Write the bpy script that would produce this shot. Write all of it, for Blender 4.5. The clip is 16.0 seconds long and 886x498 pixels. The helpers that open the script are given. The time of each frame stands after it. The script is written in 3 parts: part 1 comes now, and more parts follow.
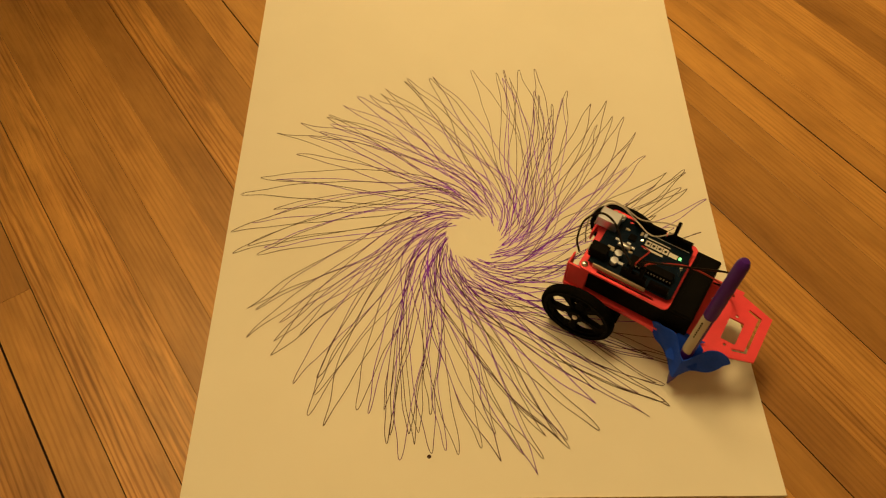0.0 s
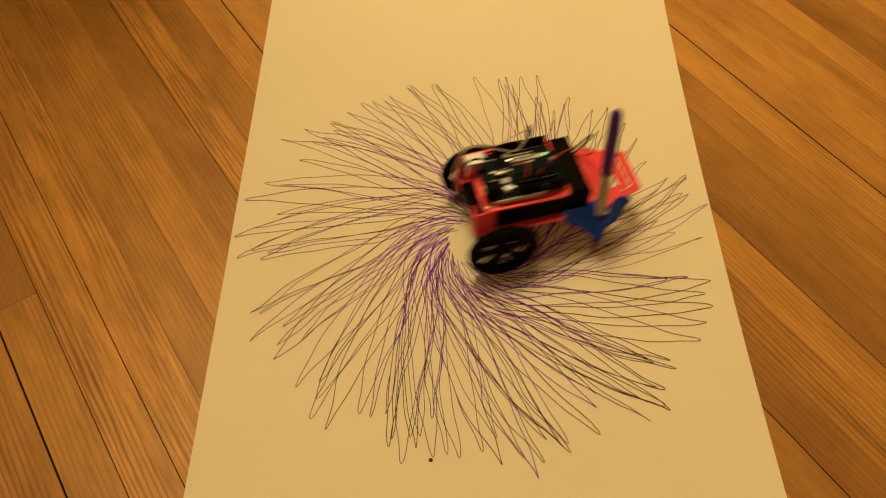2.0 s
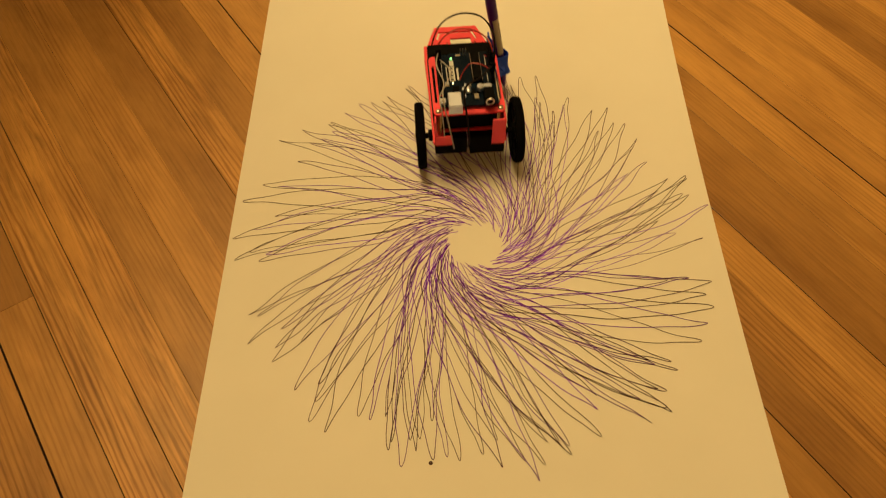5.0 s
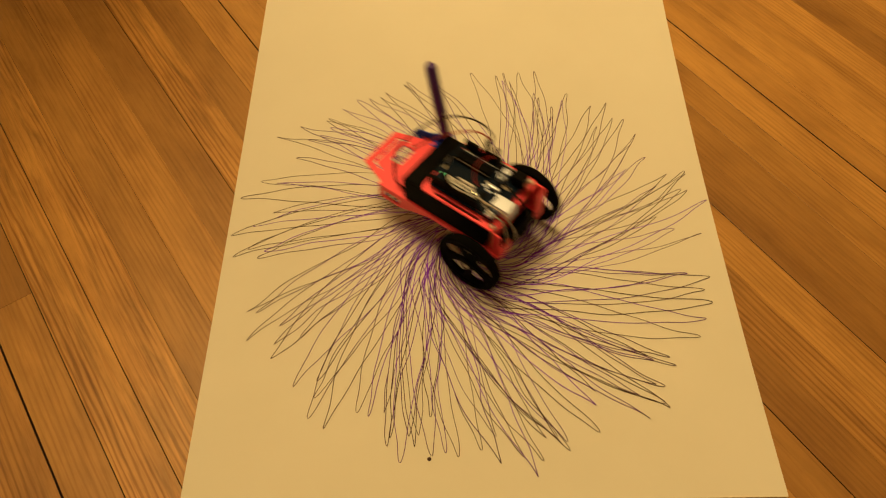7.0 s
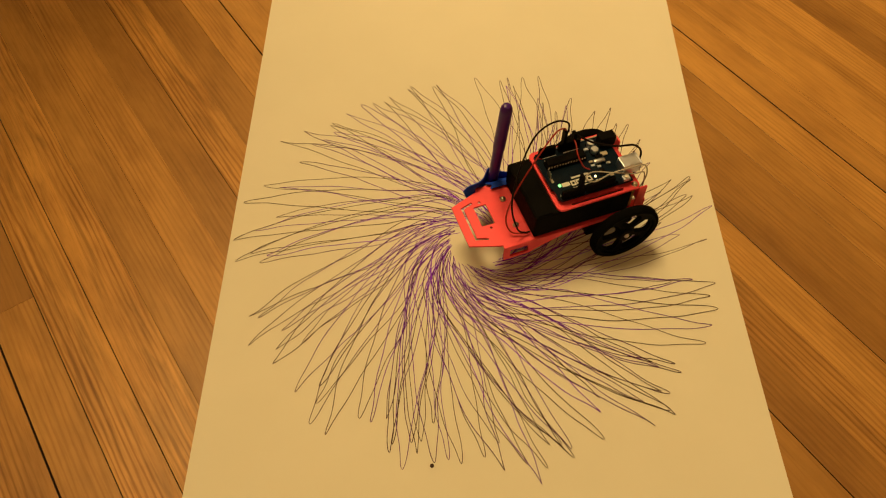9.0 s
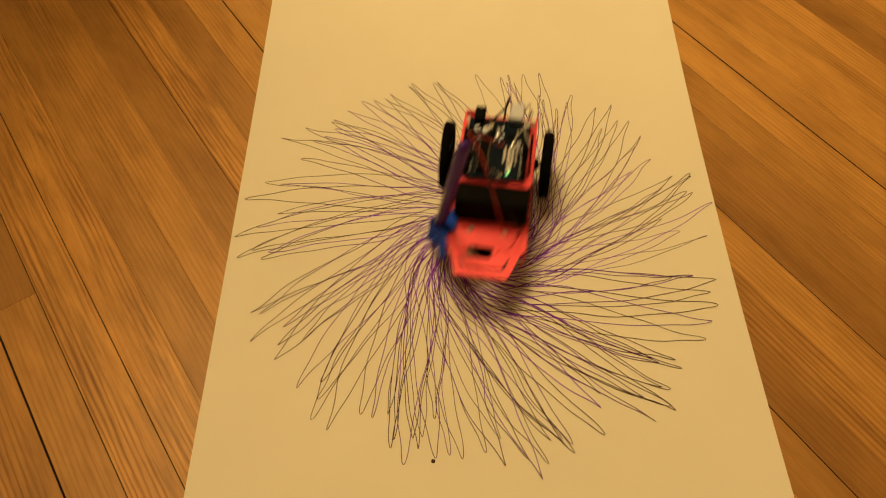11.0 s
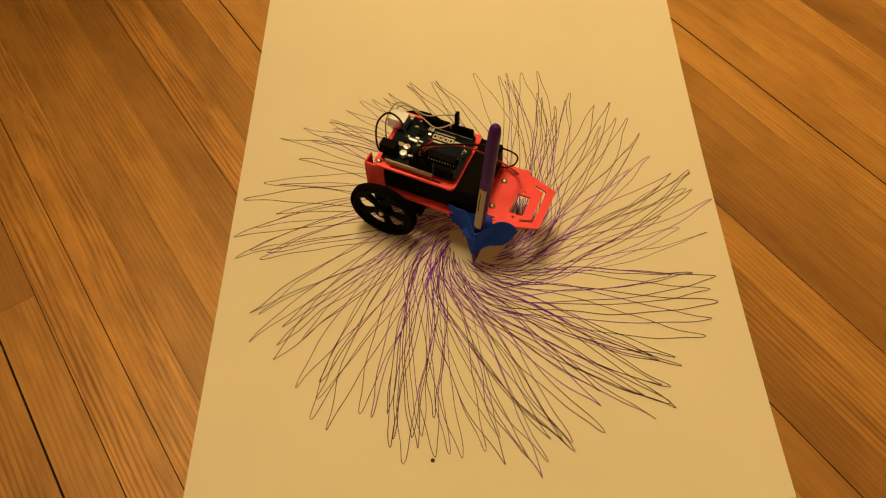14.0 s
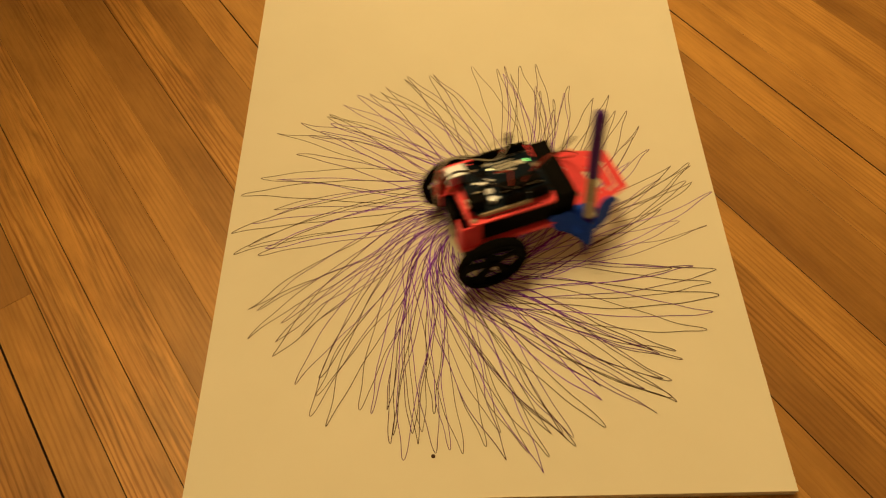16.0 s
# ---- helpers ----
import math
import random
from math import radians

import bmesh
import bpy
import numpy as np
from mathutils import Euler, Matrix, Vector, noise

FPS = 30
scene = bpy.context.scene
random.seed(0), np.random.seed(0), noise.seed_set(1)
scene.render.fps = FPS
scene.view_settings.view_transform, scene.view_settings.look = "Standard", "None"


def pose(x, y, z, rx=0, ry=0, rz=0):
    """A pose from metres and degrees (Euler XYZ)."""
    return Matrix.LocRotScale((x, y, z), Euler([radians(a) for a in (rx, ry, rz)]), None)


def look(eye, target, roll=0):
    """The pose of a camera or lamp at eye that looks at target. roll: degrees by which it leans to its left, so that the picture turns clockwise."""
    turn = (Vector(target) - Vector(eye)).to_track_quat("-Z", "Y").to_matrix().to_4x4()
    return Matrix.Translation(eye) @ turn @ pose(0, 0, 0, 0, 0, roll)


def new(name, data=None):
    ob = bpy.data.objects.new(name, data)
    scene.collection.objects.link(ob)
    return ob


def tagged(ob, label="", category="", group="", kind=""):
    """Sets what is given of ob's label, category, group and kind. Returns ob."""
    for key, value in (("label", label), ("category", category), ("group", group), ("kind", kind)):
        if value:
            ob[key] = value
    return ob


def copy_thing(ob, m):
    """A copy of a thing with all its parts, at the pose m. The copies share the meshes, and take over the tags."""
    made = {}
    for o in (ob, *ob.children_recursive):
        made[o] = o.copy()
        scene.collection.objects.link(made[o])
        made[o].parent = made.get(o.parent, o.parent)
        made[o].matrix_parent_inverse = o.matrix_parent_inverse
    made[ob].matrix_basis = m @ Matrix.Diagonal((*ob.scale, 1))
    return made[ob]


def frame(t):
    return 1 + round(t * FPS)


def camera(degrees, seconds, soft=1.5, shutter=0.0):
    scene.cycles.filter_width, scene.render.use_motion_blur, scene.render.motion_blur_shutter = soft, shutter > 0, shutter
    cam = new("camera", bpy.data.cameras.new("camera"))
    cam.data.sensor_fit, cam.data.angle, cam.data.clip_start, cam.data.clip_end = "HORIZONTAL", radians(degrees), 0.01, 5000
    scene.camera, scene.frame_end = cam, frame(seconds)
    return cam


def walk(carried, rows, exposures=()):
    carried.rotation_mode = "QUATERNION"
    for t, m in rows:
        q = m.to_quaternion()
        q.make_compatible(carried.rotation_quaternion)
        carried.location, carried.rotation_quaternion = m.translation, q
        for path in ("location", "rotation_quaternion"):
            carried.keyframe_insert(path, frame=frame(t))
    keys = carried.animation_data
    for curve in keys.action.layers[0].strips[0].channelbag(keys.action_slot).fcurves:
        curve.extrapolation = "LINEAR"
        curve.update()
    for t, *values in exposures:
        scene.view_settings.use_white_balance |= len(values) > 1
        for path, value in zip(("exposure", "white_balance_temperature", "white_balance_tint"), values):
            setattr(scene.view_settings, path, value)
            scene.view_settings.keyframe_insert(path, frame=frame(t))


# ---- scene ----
cam = camera(60.3, 16.0, soft=1.15, shutter=1.0)
PATH = [
    (0, (-0.033, -0.151, 0.594), (-0.02, 0.927, -1.091), 0.2),
    (0.5, (-0.033, -0.151, 0.597), (-0.017, 0.93, -1.086), 0.4),
    (1, (-0.036, -0.151, 0.598), (-0.023, 0.929, -1.086), 0.5),
    (1.5, (-0.031, -0.151, 0.598), (-0.032, 0.934, -1.082), -0.2),
    (2, (-0.03, -0.155, 0.597), (-0.031, 0.938, -1.078), -0.4),
    (2.5, (-0.032, -0.152, 0.595), (-0.02, 0.939, -1.081), -0.1),
    (3, (-0.032, -0.153, 0.596), (-0.026, 0.942, -1.078), -0.3),
    (3.5, (-0.031, -0.155, 0.598), (-0.029, 0.946, -1.072), -0.2),
    (4, (-0.031, -0.154, 0.597), (-0.024, 0.945, -1.074), -0.2),
    (6.5, (-0.03, -0.153, 0.59), (-0.033, 0.942, -1.083), -0.7),
    (7, (-0.029, -0.153, 0.593), (-0.027, 0.936, -1.085), -0.6),
    (7.5, (-0.03, -0.151, 0.593), (-0.027, 0.941, -1.083), -0.5),
    (8, (-0.027, -0.151, 0.591), (-0.037, 0.953, -1.077), -1.0),
    (8.5, (-0.029, -0.152, 0.589), (-0.038, 0.954, -1.077), -0.9),
    (9, (-0.029, -0.152, 0.589), (-0.036, 0.951, -1.079), -0.8),
    (11.5, (-0.03, -0.154, 0.59), (-0.037, 0.944, -1.082), -0.8),
    (12, (-0.029, -0.154, 0.587), (-0.039, 0.947, -1.082), -1.2),
    (12.5, (-0.028, -0.154, 0.589), (-0.037, 0.946, -1.082), -1.3),
    (13, (-0.031, -0.147, 0.585), (-0.034, 0.945, -1.09), -0.7),
    (13.5, (-0.029, -0.153, 0.59), (-0.034, 0.944, -1.082), -0.9),
    (14, (-0.026, -0.154, 0.588), (-0.041, 0.944, -1.083), -1.6),
    (14.5, (-0.03, -0.155, 0.589), (-0.03, 0.939, -1.086), -0.8),
    (15, (-0.028, -0.154, 0.585), (-0.033, 0.947, -1.084), -1.4),
    (15.5, (-0.029, -0.152, 0.585), (-0.03, 0.935, -1.093), -1.3),
    (16, (-0.026, -0.152, 0.585), (-0.039, 0.935, -1.094), -1.9),
]
walk(cam, [(t, look(eye, target, roll)) for t, eye, target, roll in PATH], exposures=[(0, 0.0, 6500, 10), (16, 0.0, 6500, 10)])

# ---------------------------------------------------------------- light
world = bpy.data.worlds.new("world")
scene.world = world
world.use_nodes = True
world.node_tree.nodes["Background"].inputs[0].default_value = (0.9, 0.75, 0.55, 1)
world.node_tree.nodes["Background"].inputs[1].default_value = 0.02

ROOM = (-1.9, 2.1, -1.5, 2.6, 2.45)        # x0, x1, y0, y1, height
LAMP = (-0.43, 0.91, 2.22)                  # centre of the ceiling lamp


def area_lamp(name, at, size, watts, colour):
    d = bpy.data.lights.new(name, "AREA")
    d.shape, d.size, d.energy, d.color = "DISK", size, watts, colour
    ob = new(name, d)
    ob.matrix_world = pose(*at)
    return ob


area_lamp("ceiling_lamp_light", (LAMP[0], LAMP[1], LAMP[2] - 0.135), 0.96, 46.5, (1.0, 0.665, 0.245))


# ---------------------------------------------------------------- materials
class Nodes:
    """A material's node tree with short ways to add to it."""

    def __init__(self, name, rough=0.5, metal=0.0, spec=0.5):
        self.mat = bpy.data.materials.new(name)
        self.mat.use_nodes = True
        self.tree = self.mat.node_tree
        self.bsdf = self.tree.nodes["Principled BSDF"]
        self.bsdf.inputs["Roughness"].default_value = rough
        self.bsdf.inputs["Metallic"].default_value = metal
        self.bsdf.inputs["Specular IOR Level"].default_value = spec

    def add(self, kind, **values):
        n = self.tree.nodes.new(kind)
        for k, v in values.items():
            n.inputs[k].default_value = v
        return n

    def join(self, a, out, b, socket):
        self.tree.links.new(a.outputs[out], b.inputs[socket])

    def coords(self, scale=(1, 1, 1), turn=0.0, shift=None):
        tc = self.tree.nodes.new("ShaderNodeTexCoord")
        mp = self.add("ShaderNodeMapping", Scale=scale, Rotation=(0, 0, turn))
        self.join(tc, "Object", mp, "Vector")
        if shift is not None:
            info = self.tree.nodes.new("ShaderNodeObjectInfo")
            mul = self.tree.nodes.new("ShaderNodeMath")
            mul.operation = "MULTIPLY"
            mul.inputs[1].default_value = shift
            self.join(info, "Random", mul, 0)
            comb = self.tree.nodes.new("ShaderNodeCombineXYZ")
            for k in range(3):
                self.join(mul, 0, comb, k)
            self.join(comb, 0, mp, "Location")
        return mp

    def noise(self, vec, scale, detail=4.0, rough=0.55, distort=0.0):
        n = self.add("ShaderNodeTexNoise", Scale=scale, Detail=detail, Roughness=rough, Distortion=distort)
        self.join(vec, "Vector", n, "Vector")
        return n

    def ramp(self, src, out, stops):
        r = self.tree.nodes.new("ShaderNodeValToRGB")
        el = r.color_ramp.elements
        while len(el) < len(stops):
            el.new(0.5)
        for e, (p, c) in zip(el, stops):
            e.position, e.color = p, (*c, 1) if len(c) == 3 else c
        self.join(src, out, r, "Fac")
        return r

    def mix(self, a, b, fac, how="MIX"):
        m = self.tree.nodes.new("ShaderNodeMixRGB")
        m.blend_type = how
        for sock, v in ((0, fac), (1, a), (2, b)):
            if isinstance(v, (int, float)):
                m.inputs[sock].default_value = v
            elif isinstance(v, tuple) and len(v) in (3, 4) and not isinstance(v[0], bpy.types.Node):
                m.inputs[sock].default_value = (*v[:3], 1)
            else:
                self.tree.links.new(v[0].outputs[v[1]], m.inputs[sock])
        return m

    def bump(self, src, out, strength, distance):
        b = self.add("ShaderNodeBump", Strength=strength, Distance=distance)
        self.join(src, out, b, "Height")
        self.join(b, "Normal", self.bsdf, "Normal")

    def colour(self, node, out="Color"):
        self.join(node, out, self.bsdf, "Base Color")


def plain(name, colour, rough=0.5, metal=0.0, spec=0.5, vary=0.12, grain=300.0, bump=0.15, depth=0.0002):
    """Paint, plastic or metal with a light unevenness of colour, gloss and surface."""
    n = Nodes(name, rough, metal, spec)
    v = n.coords()
    a = n.noise(v, grain)
    b = n.noise(v, grain * 0.08, 3)
    lo, hi = tuple(c * (1 - vary) for c in colour), tuple(min(1, c * (1 + vary)) for c in colour)
    r = n.ramp(b, "Fac", [(0.3, lo), (0.7, hi)])
    n.colour(r)
    rr = n.ramp(a, "Fac", [(0.3, (rough * 0.85,) * 3), (0.7, (min(1, rough * 1.15),) * 3)])
    n.join(rr, "Color", n.bsdf, "Roughness")
    n.bump(a, "Fac", bump, depth)
    return n.mat


def oak(name, shade, strong, red=1.0):
    """Varnished oak with its grain along x. shade: how pale the board is; strong: how much its grain stands out; red: how ruddy."""
    n = Nodes(name, 0.38)
    mid = (0.466 * shade, 0.244 * shade / red ** 0.5, 0.061 * shade / red)
    # broad soft bands of early and late wood
    band = n.noise(n.coords((3.4, 40, 40), 0.03, 37.0), 1.5, 5, 0.62, 1.6)
    base = n.ramp(band, "Fac", [(0.30, tuple(c * (1 - 0.24 * strong) for c in mid)), (0.48, mid), (0.70, tuple(c * (1 + 0.15 * strong) for c in mid))])
    # flat-sawn figure: long bowed lines that come and go
    figure = n.add("ShaderNodeTexWave", Scale=66.0, Distortion=8.0, Detail=4.0)
    figure.inputs["Detail Scale"].default_value = 0.7
    figure.inputs["Detail Roughness"].default_value = 0.6
    figure.wave_type, figure.bands_direction = "BANDS", "Y"
    n.join(n.coords((0.10, 1, 1), 0.004, 3.7), "Vector", figure, "Vector")
    lines = n.ramp(figure, "Fac", [(0.0, (0.58, 0.48, 0.38)), (0.42, (0.90, 0.87, 0.83)), (0.85, (1, 1, 1))])
    where = n.noise(n.coords((2.4, 24, 24), 0, 17.0), 1.2, 2)
    much = n.ramp(where, "Fac", [(0.36, (0.05 * strong,) * 3), (0.60, (min(1, 0.95 * strong),) * 3)])
    one = n.mix((base, "Color"), (lines, "Color"), (much, "Color"), "MULTIPLY")
    # open pores: short dark dashes
    pores = n.noise(n.coords((13, 330, 330), 0, 11.0), 1.6, 4, 0.62)
    dash = n.ramp(pores, "Fac", [(0.34, (0.66, 0.57, 0.48)), (0.50, (1, 1, 1))])
    two = n.mix((one, "Color"), (dash, "Color"), 0.22 + 0.24 * strong, "MULTIPLY")
    # stain and wear over a hand's breadth, and the odd small knot or fleck
    blot = n.noise(n.coords((1, 2.6, 1), 0, 5.0), 9.0, 4)
    worn = n.ramp(blot, "Fac", [(0.30, (0.80, 0.76, 0.72)), (0.52, (1, 1, 1)), (0.72, (1.10, 1.11, 1.14))])
    mottle = n.noise(n.coords((16, 60, 60), 0, 7.0), 1.0, 5, 0.65)
    patch = n.ramp(mottle, "Fac", [(0.32, (0.87, 0.85, 0.82)), (0.55, (1, 1, 1)), (0.72, (1.07, 1.07, 1.08))])
    three = n.mix((n.mix((two, "Color"), (worn, "Color"), 1.0, "MULTIPLY"), "Color"), (patch, "Color"), 1.0, "MULTIPLY")
    fleck = n.add("ShaderNodeTexVoronoi", Scale=5.5)
    n.join(n.coords((0.7, 1.6, 1), 0, 23.0), "Vector", fleck, "Vector")
    knot = n.ramp(fleck, "Distance", [(0.012, (0.38, 0.30, 0.24)), (0.034, (1, 1, 1))])
    four = n.mix((three, "Color"), (knot, "Color"), 1.0, "MULTIPLY")
    info = n.tree.nodes.new("ShaderNodeObjectInfo")
    tone = n.ramp(info, "Random", [(0.0, (0.95, 0.94, 0.93)), (1.0, (1.04, 1.04, 1.03))])
    n.colour(n.mix((four, "Color"), (tone, "Color"), 1.0, "MULTIPLY"))
    gloss = n.ramp(pores, "Fac", [(0.3, (0.52,) * 3), (0.7, (0.36,) * 3)])
    n.join(gloss, "Color", n.bsdf, "Roughness")
    n.bump(pores, "Fac", 0.12, 0.0003)
    return n.mat


def paper(name):
    n = Nodes(name, 0.75, 0, 0.25)
    v = n.coords()
    a = n.noise(v, 900, 3)
    b = n.noise(v, 7, 4)
    r = n.ramp(b, "Fac", [(0.3, (0.728, 0.712, 0.640)), (0.7, (0.768, 0.752, 0.685))])
    n.colour(r)
    n.bump(a, "Fac", 0.10, 0.0002)
    return n.mat


OAK_DARK = oak("dark_varnished_oak", 0.70, 0.38, 1.12)
OAK_BROWN = oak("brown_varnished_oak", 0.82, 0.42, 1.05)
OAK_MID = oak("varnished_oak", 0.96, 0.5)
OAK_GRAIN = oak("grained_varnished_oak", 1.12, 1.45)
OAK_RUSTIC = oak("dark_grained_varnished_oak", 0.88, 1.0, 1.05)
OAK_LIGHT = oak("light_varnished_oak", 1.06, 0.5)
OAK_PALE = oak("pale_varnished_oak", 1.13, 0.5, 0.97)
PAPER = paper("drawing_paper")
PAGES = plain("paper_edges", (0.62, 0.58, 0.49), 0.8, vary=0.15, grain=1500)
CARD = plain("grey_card", (0.42, 0.38, 0.31), 0.8)
def ink(name):
    """Felt-pen ink: violet where the pen went slowly round the middle, thinner and brownish dark towards the points."""
    n = Nodes(name, 0.6, 0, 0.3)
    tc = n.tree.nodes.new("ShaderNodeTexCoord")
    reach = n.tree.nodes.new("ShaderNodeVectorMath")
    reach.operation = "LENGTH"
    n.join(tc, "Object", reach, 0)
    info = n.tree.nodes.new("ShaderNodeObjectInfo")
    sums = []
    for node, out, k, c in ((info, "Random", 0.95, -0.10), (reach, "Value", -3.6, 0.46)):
        q = n.tree.nodes.new("ShaderNodeMath")
        q.operation = "MULTIPLY_ADD"
        q.inputs[1].default_value, q.inputs[2].default_value = k, c
        n.join(node, out, q, 0)
        sums.append(q)
    both = n.tree.nodes.new("ShaderNodeMath")
    n.join(sums[0], 0, both, 0)
    n.join(sums[1], 0, both, 1)
    each = n.ramp(both, "Value", [(0.0, (0.048, 0.018, 0.012)), (0.25, (0.060, 0.012, 0.045)), (0.50, (0.150, 0.014, 0.420)), (0.90, (0.250, 0.022, 0.800))])
    a = n.noise(n.coords(), 45, 3)
    v = n.ramp(a, "Fac", [(0.35, (0.75, 0.75, 0.75)), (0.65, (1.1, 1.1, 1.15))])
    n.colour(n.mix((each, "Color"), (v, "Color"), 1.0, "MULTIPLY"))
    return n.mat


INK = ink("purple_ink")
GAP = plain("dark_gap", (0.065, 0.026, 0.010), 0.8)
WALL = plain("wall_paint", (0.74, 0.70, 0.62), 0.7, vary=0.03, grain=60)
CEIL = plain("ceiling_paint", (0.80, 0.78, 0.74), 0.8, vary=0.03, grain=60)
WHITE = plain("white_trim", (0.78, 0.76, 0.72), 0.45, vary=0.03)
RED = plain("red_anodised", (0.82, 0.062, 0.092), 0.42, 0.25, 0.5, vary=0.07, grain=700, bump=0.12)
BLACK = plain("black_plastic", (0.0035, 0.0032, 0.0032), 0.65, spec=0.04, vary=0.2, grain=500)
RUBBER = plain("black_rubber", (0.0035, 0.0034, 0.0034), 0.9, spec=0.02, vary=0.3, grain=900, bump=0.3)
HUB = plain("black_wheel_plastic", (0.0030, 0.0030, 0.0030), 0.65, spec=0.04, vary=0.2)
BOARD = plain("dark_blue_board", (0.003, 0.009, 0.020), 0.30, spec=0.08, vary=0.25, grain=900, bump=0.2)
SILK = plain("white_print", (0.62, 0.62, 0.60), 0.5)
SILVER = plain("tin_plate", (0.58, 0.64, 0.78), 0.38, 1.0, vary=0.08)
BRASS = plain("brass", (0.58, 0.43, 0.20), 0.32, 1.0, vary=0.1)
STEEL = plain("screw_steel", (0.58, 0.55, 0.50), 0.3, 1.0, vary=0.12)
PURPLE = plain("purple_pen_plastic", (0.052, 0.007, 0.200), 0.36, spec=0.3, vary=0.12, grain=300, bump=0.05)
LABEL = plain("cream_pen_label", (0.42, 0.38, 0.31), 0.45, vary=0.06)
TAPE = plain("blue_painters_tape", (0.005, 0.055, 0.56), 0.75, spec=0.25, vary=0.14, grain=500, bump=0.5, depth=0.0004)
WIRE_RED = plain("red_wire", (0.30, 0.014, 0.010), 0.4)
WIRE_BLACK = plain("dark_wire", (0.006, 0.003, 0.003), 0.5, spec=0.1)
WIRE_GREY = plain("grey_wire", (0.40, 0.38, 0.36), 0.45)


def glow(name, colour, strength):
    m = bpy.data.materials.new(name)
    m.use_nodes = True
    b = m.node_tree.nodes["Principled BSDF"]
    b.inputs["Base Color"].default_value = (*colour, 1)
    b.inputs["Emission Color"].default_value = (*colour, 1)
    b.inputs["Emission Strength"].default_value = strength
    return m


LED_GREEN = glow("green_led", (0.25, 1.0, 0.30), 1.7)
LED_YELLOW = glow("amber_led", (1.0, 0.85, 0.35), 4.0)
SHADE = glow("lamp_glass", (1.0, 0.68, 0.30), 0.8)


# ---------------------------------------------------------------- mesh tools
def part(name, bm, material, parent=None, label="", smooth=False):
    me = bpy.data.meshes.new(name)
    bmesh.ops.recalc_face_normals(bm, faces=bm.faces)
    bm.to_mesh(me)
    bm.free()
    me.materials.append(material)
    if smooth:
        me.polygons.foreach_set("use_smooth", [True] * len(me.polygons))
        me.set_sharp_from_angle(angle=radians(40))
    ob = new(name, me)
    ob.parent = parent
    if label:
        tagged(ob, label)
    return ob


def box(bm, x0, x1, y0, y1, z0, z1, bevel=0.0, seg=2):
    """A block with bevelled edges, added to bm."""
    r = bmesh.ops.create_cube(bm, size=1.0)
    vs = r["verts"]
    for v in vs:
        v.co = Vector(((x0 + x1) / 2 + v.co.x * (x1 - x0), (y0 + y1) / 2 + v.co.y * (y1 - y0), (z0 + z1) / 2 + v.co.z * (z1 - z0)))
    if bevel:
        es = list({e for v in vs for e in v.link_edges})
        bmesh.ops.bevel(bm, geom=es, offset=bevel, segments=seg, affect="EDGES", profile=0.5)
    return bm


def block(*a, **k):
    return box(bmesh.new(), *a, **k)


def lathe(bm, profile, axis="z", at=(0, 0, 0), seg=24, cap=True):
    """Turns (radius, height) pairs round an axis."""
    rings = []
    at = Vector(at)
    for r, h in profile:
        ring = []
        for i in range(seg):
            a = 2 * math.pi * i / seg
            c, s = r * math.cos(a), r * math.sin(a)
            p = {"z": (c, s, h), "y": (c, h, s), "x": (h, c, s)}[axis]
            ring.append(bm.verts.new(at + Vector(p)))
        rings.append(ring)
    for a, b in zip(rings, rings[1:]):
        for i in range(seg):
            bm.faces.new((a[i], a[(i + 1) % seg], b[(i + 1) % seg], b[i]))
    if cap:
        bm.faces.new(rings[0])
        bm.faces.new(rings[-1])
    return bm


def sheet(outline, holes, z0, z1, to3d=lambda u, v, w: (u, v, w)):
    """A plate of even thickness with openings through it."""
    bm = bmesh.new()
    edges = []
    for loop in (outline, *holes):
        vs = [bm.verts.new((u, v, 0)) for u, v in loop]
        edges += [bm.edges.new((vs[i], vs[(i + 1) % len(vs)])) for i in range(len(vs))]
    bmesh.ops.triangle_fill(bm, edges=edges, use_beauty=True, use_dissolve=False)
    faces = list(bm.faces)
    r = bmesh.ops.extrude_face_region(bm, geom=faces)
    top = {g for g in r["geom"] if isinstance(g, bmesh.types.BMVert)}
    for v in bm.verts:
        v.co = Vector(to3d(v.co.x, v.co.y, z1 if v in top else z0))
    return bm


def rounded(x0, x1, y0, y1, r, n=5):
    pts = []
    for cx, cy, a0 in ((x1 - r, y1 - r, 0), (x0 + r, y1 - r, 90), (x0 + r, y0 + r, 180), (x1 - r, y0 + r, 270)):
        for i in range(n + 1):
            a = radians(a0 + 90 * i / n)
            pts.append((cx + r * math.cos(a), cy + r * math.sin(a)))
    return pts


def circle(x, y, r, n=16):
    return [(x + r * math.cos(2 * math.pi * i / n), y + r * math.sin(2 * math.pi * i / n)) for i in range(n)]


def spline(points, per=10):
    """A smooth line through the points (Catmull-Rom)."""
    p = [Vector(q) for q in points]
    p = [2 * p[0] - p[1], *p, 2 * p[-1] - p[-2]]
    out = []
    for i in range(1, len(p) - 2):
        for k in range(per):
            t = k / per
            a, b, c, d = p[i - 1:i + 3]
            out.append(0.5 * ((2 * b) + (c - a) * t + (2 * a - 5 * b + 4 * c - d) * t * t + (3 * b - a - 3 * c + d) * t ** 3))
    out.append(p[-2])
    return out


